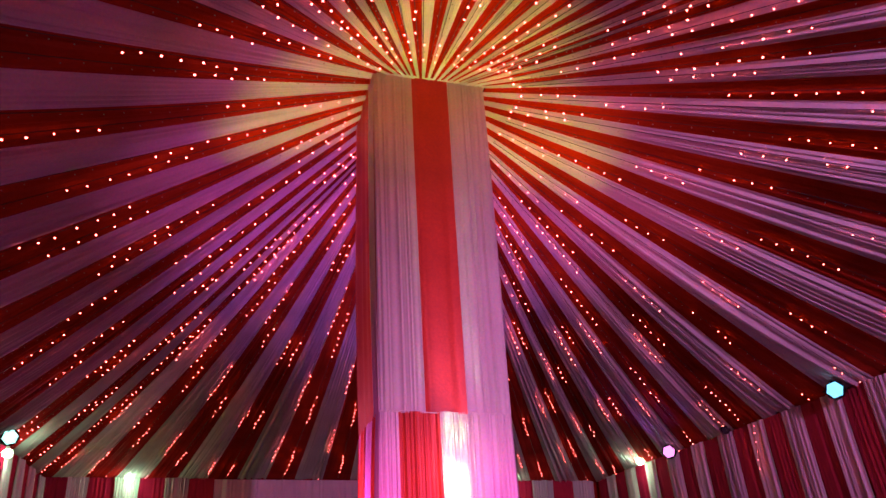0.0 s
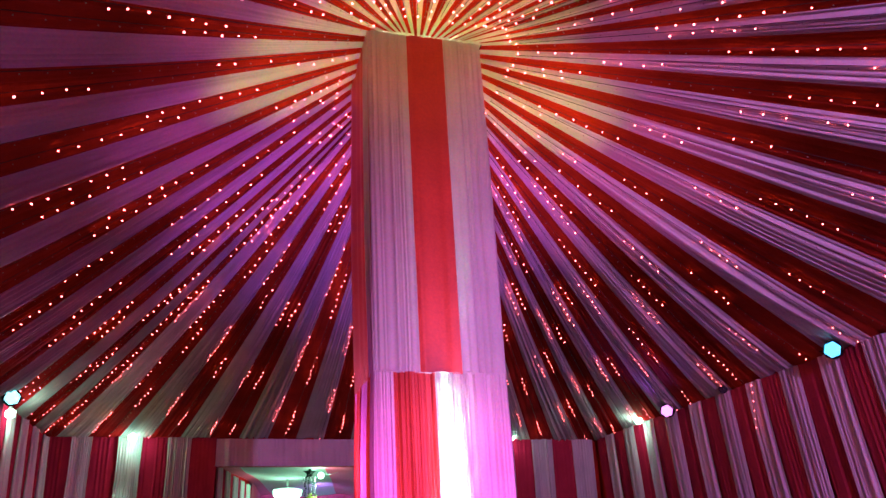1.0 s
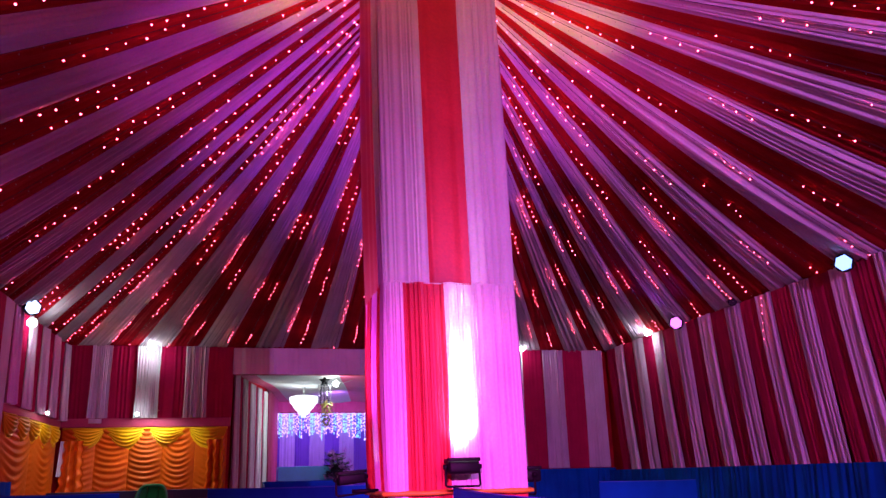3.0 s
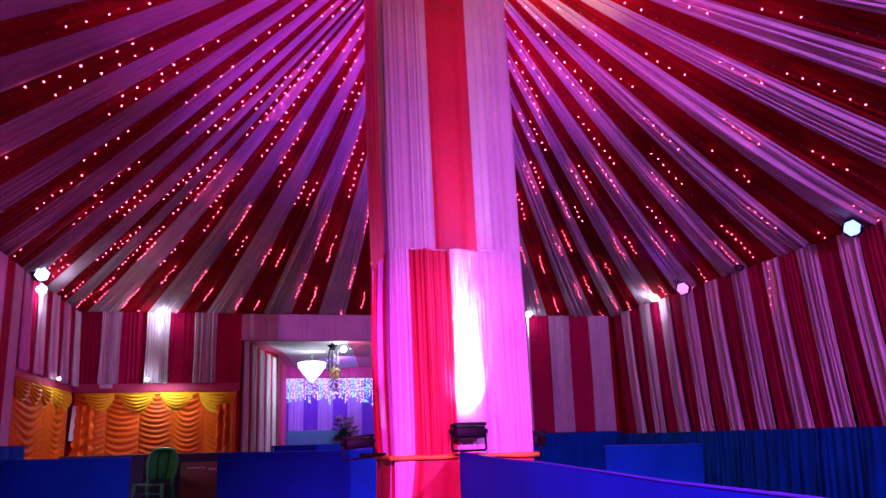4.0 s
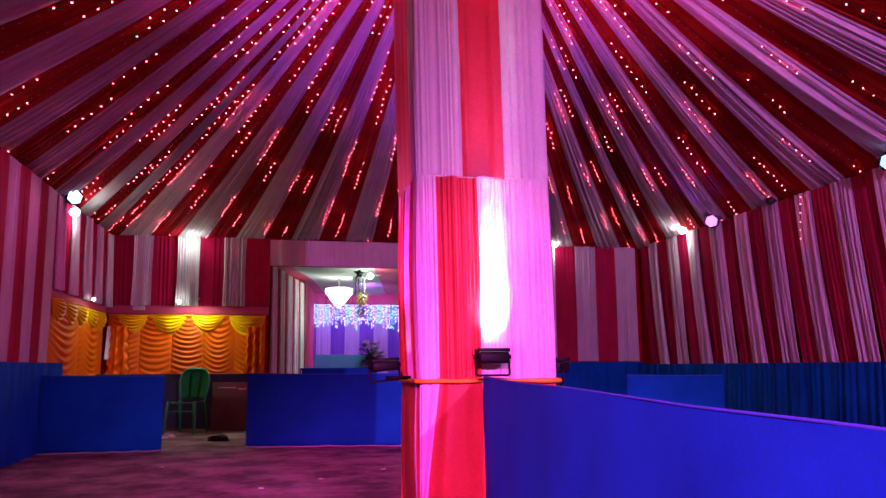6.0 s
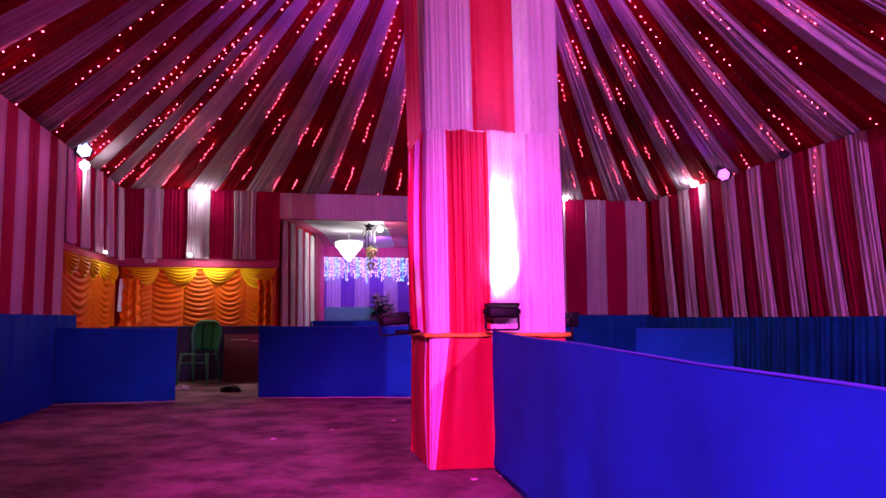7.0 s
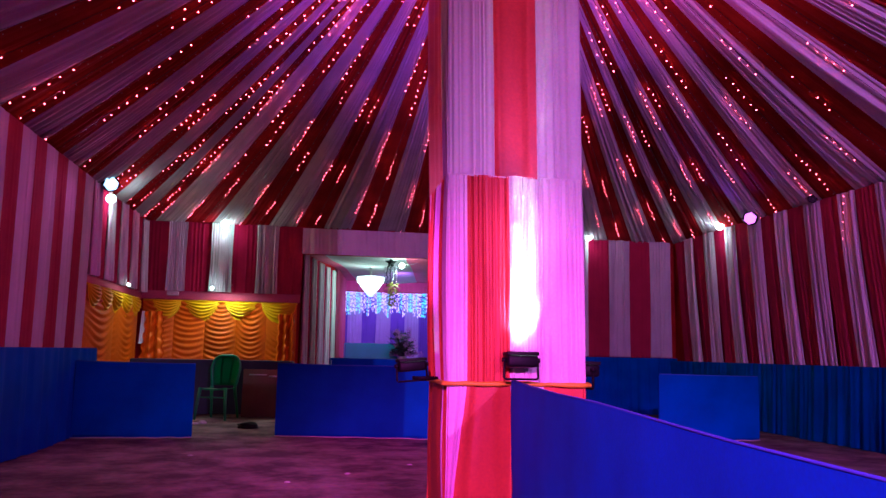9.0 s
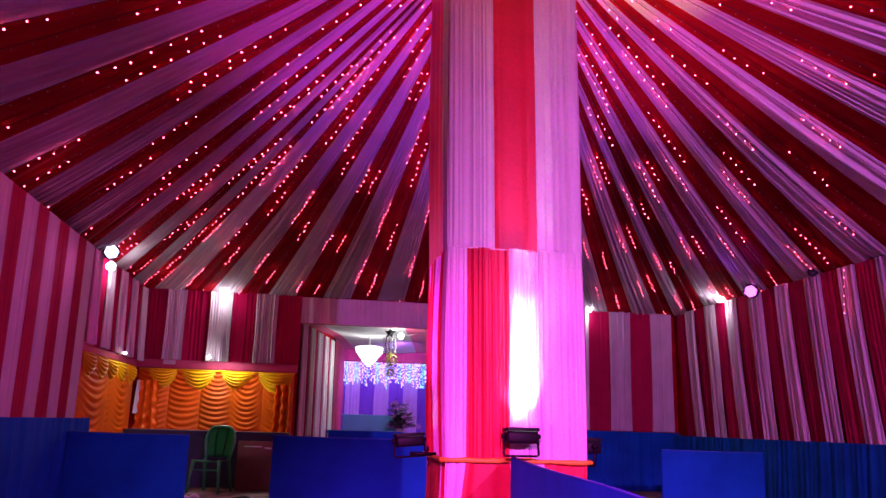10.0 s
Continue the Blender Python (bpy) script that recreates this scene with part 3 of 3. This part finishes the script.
def swag(parent, width, drop, m, seed):
    """A half-round gold swag with fanned folds, with its fringe."""
    def rim(u, v):
        s = math.sin(math.pi * u)
        return -drop * v * (0.12 + 0.88 * s ** 0.7)
    def at(u, v):
        s = math.sin(math.pi * u)
        wave = math.sin(6.283 * (v * 5.5) + seed)
        return (u * width, -0.035 - 0.075 * s * math.sin(math.pi * min(1, 0.15 + v * 0.85)) ** 0.7 - 0.014 * wave * s, rim(u, v))
    ob = part("swag", sheet(20, 34, at), M_GOLD, parent, "gold satin swag", place=m)
    def fringe_at(u, v):
        x, y, z = at(u, 1.0)
        return (x, y + 0.004 * math.sin(u * 190), z - 0.03 * v)
    part("fringe", sheet(60, 1, fringe_at), M_GOLD, ob)
    return ob


def cascade(parent, width, height, m, seed, flare):
    """A gathered side drape that falls in zigzag ruffles."""
    def at(u, v):
        w = width * (0.75 + flare * v * v)
        wave = math.sin(6.283 * v * 9 + (u - 0.5) * 7)
        return ((u - 0.5) * w * (1 + 0.10 * math.sin(6.283 * v * 9 + 3 * u)), -0.05 - 0.035 * math.cos(6.283 * u * 2.5 + seed) - 0.022 * wave * math.sin(math.pi * u), -height * v)
    return part("side_drape", sheet(22, 90, at), M_ORANGE, parent, place=m)


def orange_curtain(m, length, columns, swags, label, ends):
    base = thing("festoon_curtain", m, label, "curtain", "orange curtains")
    w = length / columns
    for k in range(columns):
        festoon(base, w, 1.66, pose(k * w, 0, 1.67), 40 + k + int(length * 10), 0.17 if w < 1 else 0.30)
    for k, (a, b) in enumerate(swags):
        swag(base, b - a, 0.26 + 0.03 * (k % 2), pose(a, 0, 1.685), k * 1.3)
    for x, f in ends:
        cascade(base, 0.34, 1.5, pose(x, -0.09, 1.5), x * 5, f)
    part("curtain_rail", rod([(0, -0.02, 1.68), (length, -0.02, 1.68)], 0.015, 6), M_GOLD, base)


orange_curtain(pose(-2.60, YF - 0.01, 0), 2.36, 5, ((0.14, 0.58), (0.62, 1.16), (1.22, 1.74), (1.80, 2.34)),
               "orange satin festoon curtain with gold swags on the far wall", ((0.20, 1.1), (2.20, 0.35)))
orange_curtain(pose(XL + 0.01, 11.03, 0, 0, 0, 90), 2.9, 2, ((0.02, 0.56), (0.58, 1.12), (1.14, 1.70), (1.72, 2.28), (2.30, 2.86)),
               "orange satin festoon curtain with gold swags on the side wall", ())


socket = thing("socket_box", pose(-2.16, YF - 0.03, 1.79), "white plastic socket box on the pink band", "socket")
part("body", box((-0.09, -0.05, -0.035), (0.09, 0.0, 0.035), 0.008), M_PAPER, socket)
part("switch", box((-0.02, -0.056, -0.012), (0.02, -0.049, 0.012), 0.002), M_PAPER, socket)
corner = part("corner_drape", hanging(0.09, 0.50, 2, 0.05, 19, nv=8), M_WHITE_SATIN, place=pose(XL + 0.05, YF - 0.16, 1.50, 0, 4, 40))
tagged(corner, "narrow white cloth strip hanging in the corner between curtains", "drape")


# ---- behind the screens ----
def cloth_table(m, length, depth, height, mat, label, seed):
    base = thing("cloth_table", m, label, "table", "cloth-covered tables")
    f = pleats(seed, 6)
    part("tabletop", box((0.0, 0, height - 0.03), (length, depth, height), 0.008), mat, base)
    def front_at(u, v):
        return (u * length, -0.012 - 0.015 * (1 + f(u, v)) * v, height - 0.004 - (height - 0.03) * v)
    part("front_cloth", sheet(int(length * 24), 8, front_at), mat, base)
    for x in (0.0, length):
        part("side_cloth", sheet(8, 6, lambda u, v: (x + (0.012 + 0.01 * f(u, v)) * (1 if x else -1), depth * u, height - 0.004 - (height - 0.03) * v)), mat, base)
    for x in (0.06, length - 0.06):
        for y in (0.06, depth - 0.06):
            part("leg", rod([(x, y, 0), (x, y, height - 0.03)], 0.018, 6), M_STEEL, base)


M_NAVY = material("navy_cloth", (0.035, 0.035, 0.075), 0.8, vary=0.4)
M_SKY = material("sky_blue_cloth", (0.13, 0.48, 0.82), 0.55, vary=0.2)
cloth_table(pose(-2.5, 13.05, 0), 2.25, 0.6, 0.785, M_NAVY, "counter table covered in dark navy cloth", 21)
cloth_table(pose(0.28, 11.6, 0), 0.95, 0.5, 0.86, M_BLUE_DARK, "small table under dark blue cloth behind a screen", 22)
cloth_table(pose(0.62, 16.0, 0), 0.95, 0.6, 1.10, M_SKY, "tall table draped in sky-blue cloth", 23)


def plastic_chair(m):
    base = thing("plastic_chair", m, "green moulded plastic chair facing the gap between screens", "chair")
    def seat_at(u, v):
        x, y = (u - 0.5) * (0.44 - 0.05 * v), -0.22 + 0.42 * v
        return (x, y, 0.43 - 0.012 * math.sin(math.pi * u) - 0.02 * v + (-0.02 if v == 0 else 0))
    seat = sheet(12, 10, seat_at)
    bmesh.ops.solidify(seat, geom=seat.faces[:], thickness=0.014)
    part("seat", seat, M_GREEN, base)
    for sx in (-1, 1):
        part("front_leg", rod([(sx * 0.19, -0.19, 0.43), (sx * 0.215, -0.23, 0.2), (sx * 0.23, -0.25, 0)], [0.028, 0.022, 0.018], 8), M_GREEN, base)
        part("back_leg", rod([(sx * 0.18, 0.18, 0.43), (sx * 0.195, 0.24, 0.2), (sx * 0.21, 0.28, 0)], [0.028, 0.022, 0.018], 8), M_GREEN, base)
    def half(z):
        """Half the back's width: it flares towards its rounded top."""
        return 0.175 + 0.06 * min(1.0, max(0.0, (z - 0.42) / 0.28))
    arch = []
    for k in range(29):
        a = math.pi * k / 28
        c, z = math.cos(a), 0.40 + 0.46 * max(0.0, math.sin(a)) ** 0.55
        arch.append((-half(z) * math.copysign(abs(c) ** 0.5, c), 0.19 + 0.10 * (z - 0.40) / 0.46, z))
    part("back_frame", rod(arch, 0.022, 8), M_GREEN, base)
    def back_at(u, v):
        t = 2 * u - 1
        top = 0.40 + 0.455 * max(0.0, 1 - t ** 4) ** 0.28
        z = 0.45 + (top - 0.45) * v
        return (t * half(z) * 0.96, 0.192 + 0.10 * (z - 0.40) / 0.46 + 0.03 * (1 - t * t), z)
    for u0, u1 in ((0.02, 0.318), (0.323, 0.677), (0.682, 0.98)):   # a back of three broad slats
        slat = sheet(6, 10, lambda u, v: back_at(u0 + (u1 - u0) * u, v))
        bmesh.ops.solidify(slat, geom=slat.faces[:], thickness=0.008)
        part("slat", slat, M_GREEN, base)
    part("stretcher", rod([(-0.2, -0.21, 0.30), (0.2, -0.21, 0.30)], 0.010, 6), M_GREEN, base)


plastic_chair(pose(-1.22, 12.55, 0, 0, 0, -16) @ Matrix.Diagonal((0.92, 0.95, 0.99, 1)))


def loose_board():
    base = thing("leaning_board", pose(-0.93, 12.90, 0, -6, 0, 0), "scuffed brown board leaning on the counter", "board")
    part("panel", box((0, 0, 0), (0.50, 0.02, 0.67), 0.005), M_BOARD, base)
    part("tape", box((0.08, -0.004, 0.585), (0.33, -0.001, 0.60)), M_PAPER, base, "strip of pale tape")
    part("tape", box((0.36, -0.004, 0.56), (0.47, -0.001, 0.585)), M_PAPER, base, "strip of pale tape")


loose_board()


def crumple(name, place, size, mat, label, category, seed, flat=0.4):
    bm = bmesh.new()
    bmesh.ops.create_icosphere(bm, subdivisions=3, radius=1.0)
    for v in bm.verts:
        k = 1 + 0.45 * noise.noise(v.co * 1.7 + Vector((seed, 0, 0)))
        v.co = Vector((v.co.x * size[0] * k, v.co.y * size[1] * k, max(0.0, v.co.z * size[2] * k + size[2] * flat)))
    return tagged(part(name, bm, mat, place=pose(*place)), label, category)


crumple("dropped_cloth", (-0.72, 11.35, -0.005), (0.14, 0.10, 0.05), M_BLACK, "dark crumpled cloth dropped on the floor", "cloth", 3)
crumple("paper_litter", (-1.32, 11.9, -0.005), (0.05, 0.04, 0.03), M_PAPER, "white crumpled paper lying on the floor", "litter", 5)
crumple("paper_litter", (-1.42, 11.85, -0.005), (0.06, 0.03, 0.015), M_PAPER, "white crumpled paper lying on the floor", "litter", 6)
for k, (x, y) in enumerate(((0.35, 7.6), (-0.1, 7.2), (0.9, 8.1), (-1.0, 8.7), (1.02, 5.45), (1.2, 5.5))):
    crumple("paper_scrap", (x, y, -0.003), (0.022, 0.014, 0.008), M_PAPER, "tiny pale paper scrap on the floor", "litter", 8 + k)


# ---- the tent beyond the opening ----
def beyond():
    left = tagged(part("wall_passage", box((0, 0.03, 0), (3.4, 0.1, 3.0)), M_RED, smooth=False, place=pose(-0.20, 14.32, 0, 0, 0, 79)), "striped cloth side wall of the passage", "wall", kind="structure")
    for k in range(10):
        stripe(left, k % 2 == 0, 0.345, 2.5, pose(0.335 * k, 0, 2.52), k % 3)
    right = tagged(part("wall_passage_right", box((0, 0.03, 0), (6.0, 0.1, 3.0)), M_RED, smooth=False, place=pose(4.0, 20.2, 0, 0, 0, -90)), "striped cloth side wall of the passage", "wall", kind="structure")
    for k in range(17):
        stripe(right, k % 2 == 0, 0.345, 2.5, pose(0.335 * k, 0, 2.52), k % 3)
    side = tagged(part("wall_stage_left", hanging(2.8, 2.6, 12, 0.07, 31), M_PINK, place=pose(0.44, 17.5, 2.6, 0, 0, 84)), "rose-red gathered side drape", "wall", kind="structure")
    roof = bmesh.new()
    for k, (x0, x1, m) in enumerate(((-2.2, 0.05, 0), (0.05, 1.45, 1), (1.45, 4.1, 0))):
        sheet(10, 16, lambda u, v: (x0 + (x1 - x0) * u + 1.02 * v, 14.34 + 6.0 * v, 2.62 - 0.05 * math.sin(math.pi * u) - 0.03 * math.sin(9 * v)), m, roof)
    tagged(part("ceiling_beyond", roof, (M_PINK, M_WHITE)), "pink and white cloth ceiling of the next tent", "ceiling", kind="structure")
    back = tagged(part("wall_stage", box((-1.2, 20.06, 0), (4.1, 20.16, 3.0)), M_PURPLE, smooth=False), "purple and lilac striped stage drape", "wall", kind="structure")
    for k in range(11):
        ob = part("lilac_stripe" if k % 2 else "purple_stripe", hanging(0.345, 2.3, 4, 0.05, k % 4), M_LILAC if k % 2 else M_PURPLE, back, place=pose(0.45 + 0.335 * k, 20.04, 2.35))
    part("pelmet", hanging(3.6, 0.32, 22, 0.06, 9, nv=4), M_PINK, back, "rose-red pelmet", place=pose(0.45, 19.98, 2.62))


beyond()


def drip_lights():
    base = thing("drip_light_curtain", pose(0.72, 19.85, 2.34), "curtain of blue and violet hanging light strands", "light curtain")
    part("wire", rod([(0, 0, 0), (3.1, 0, 0)], 0.006, 5), M_WIRE, base)
    rng = random.Random(17)
    for k in range(88):
        x, length = 0.02 + k * 0.035, rng.uniform(0.34, 0.60)
        bm = bmesh.new()
        z = -0.02
        while z > -length:
            w, tall = rng.uniform(0.003, 0.010), rng.uniform(0.012, 0.07)
            add_box(bm, (x - w, -w, z - tall), (x + w, w, z))
            z -= tall + rng.uniform(0.012, 0.05)
        part("strand", bm, M_DRIP_BLUE if (k % 7 < 3) != (k > 46 and k % 3 > 0) and k % 5 else M_DRIP_VIOLET, base, smooth=False)["kind"] = "stuff"


drip_lights()


def chandelier():
    base = thing("chandelier", pose(1.08, 16.6, 1.92), "bright tiered crystal chandelier", "chandelier")
    for z, r in ((0.46, 0.18), (0.445, 0.255), (0.40, 0.245), (0.355, 0.205), (0.31, 0.175), (0.265, 0.14), (0.22, 0.10), (0.18, 0.065), (0.14, 0.03)):
        bm = bmesh.new()
        add_rod(bm, [(r * math.cos(a * 0.2618), r * math.sin(a * 0.2618), z) for a in range(25)], 0.012, 6)
        n = max(5, int(r * 120))
        for i in range(n):
            a = 6.283 * i / n
            bmesh.ops.create_icosphere(bm, subdivisions=1, radius=0.018, matrix=Matrix.Translation((r * math.cos(a), r * math.sin(a), z - 0.03)) @ Matrix.Diagonal((0.8, 0.8, 1.9, 1)))
        ob = part("crystal_tier", bm, M_CRYSTAL, base)
        ob.visible_shadow = False
    part("stem", rod([(0, 0, 0.12), (0, 0, 0.45), (0, 0, 0.68)], [0.03, 0.02, 0.012], 8), M_STEEL, base)
    part("canopy", rod([(0, 0, 0.64), (0, 0, 0.68)], [0.03, 0.07], 12), M_STEEL, base)


chandelier()


def star_garland():
    base = thing("star_garland", pose(1.33, 15.1, 2.56), "hanging garland with a black star, beads and fern", "garland")
    bm = bmesh.new()
    pts = [Vector(((0.115 if k % 2 == 0 else 0.05) * math.sin(k * math.pi / 5), 0, (0.115 if k % 2 == 0 else 0.05) * math.cos(k * math.pi / 5) - 0.06)) for k in range(10)]
    front, back = bm.verts.new((0, -0.03, -0.06)), bm.verts.new((0, 0.03, -0.06))
    vs = [bm.verts.new(p) for p in pts]
    for k in range(10):
        bm.faces.new((front, vs[k], vs[(k + 1) % 10]))
        bm.faces.new((back, vs[(k + 1) % 10], vs[k]))
    part("star", bm, M_BLACK, base, "faceted black star", smooth=False)
    rng = random.Random(5)
    for k in range(7):
        x, y = -0.10 + 0.033 * k, rng.uniform(-0.08, 0.08)
        bm = bmesh.new()
        z = -0.13
        while z > -0.40 - 0.06 * rng.random():
            bmesh.ops.create_icosphere(bm, subdivisions=1, radius=0.017, matrix=Matrix.Translation((x + rng.uniform(-.01, .01), y, z)))
            z -= 0.036
        part("bead_string", bm, M_BLACK if k % 2 else M_STEEL, base)
    fern = bmesh.new()
    for k in range(120):
        z = -0.38 - 0.42 * rng.random()
        a, r = rng.uniform(0, 6.28), rng.uniform(0.02, 0.11)
        c = Vector((0.04 + r * math.cos(a), r * math.sin(a), z))
        d = Vector((math.cos(a), math.sin(a), -0.8)) * 0.06
        e = Vector((-math.sin(a), math.cos(a), 0)) * 0.02
        fern.faces.new([fern.verts.new(p) for p in (c, c + d * 0.5 + e, c + d, c + d * 0.5 - e)])
    tagged(part("fern", fern, M_FERN, base, "yellow-green trailing fern"), kind="stuff")
    part("cord", rod([(0, 0, 0.06), (0, 0, -0.8)], 0.004, 5), M_WIRE, base)


star_garland()
wall_bulb((1.52, 15.1, 2.46), 0, 0.055)


def flower_vase():
    base = thing("flower_stand", pose(1.62, 15.6, 0), "pedestal vase with dark leaves and lilac flowers", "flowers")
    part("pedestal", rod([(0, 0, 0), (0, 0, 0.03), (0, 0, 0.06), (0, 0, 0.62), (0, 0, 0.66)], [0.16, 0.16, 0.05, 0.045, 0.10], 12), M_STEEL, base)
    part("vase", rod([(0, 0, 0.66), (0, 0, 0.72), (0, 0, 0.82), (0, 0, 0.88)], [0.07, 0.10, 0.09, 0.06], 14), M_PAPER, base)
    rng = random.Random(9)
    leaves, petals, stems = bmesh.new(), bmesh.new(), bmesh.new()
    for k in range(60):
        a, lift, reach = rng.uniform(0, 6.28), rng.uniform(0.05, 0.50), rng.uniform(0.08, 0.34)
        tip = Vector((reach * math.cos(a), reach * math.sin(a), 0.86 + lift))
        add_rod(stems, [(0, 0, 0.84), tip * 0.5 + Vector((0, 0, 0.46)), tip], 0.004, 4)
        side = Vector((-math.sin(a), math.cos(a), 0))
        for j in range(3):
            c = Vector((0, 0, 0.84)).lerp(tip, 0.45 + 0.2 * j)
            d = Vector((math.cos(a + j), math.sin(a + j), 0.3)) * 0.17
            e = side * 0.05
            leaves.faces.new([leaves.verts.new(p) for p in (c, c + d * 0.5 + e + Vector((0, 0, .01)), c + d, c + d * 0.5 - e)])
        if k % 2:
            for j in range(6):
                b = j * 1.047
                d = Vector((math.cos(b), math.sin(b) * 0.5, math.sin(b))) * 0.042
                petals.faces.new([petals.verts.new(p) for p in (tip, tip + d + d.orthogonal() * 0.35, tip + d * 1.3, tip + d - d.orthogonal() * 0.35)])
    tagged(part("stems", stems, M_LEAF, base), kind="stuff")
    tagged(part("leaves", leaves, M_LEAF, base, "dark glossy leaves"), kind="stuff")
    tagged(part("petals", petals, M_FLOWER, base, "lilac flowers"), kind="stuff")


flower_vase()
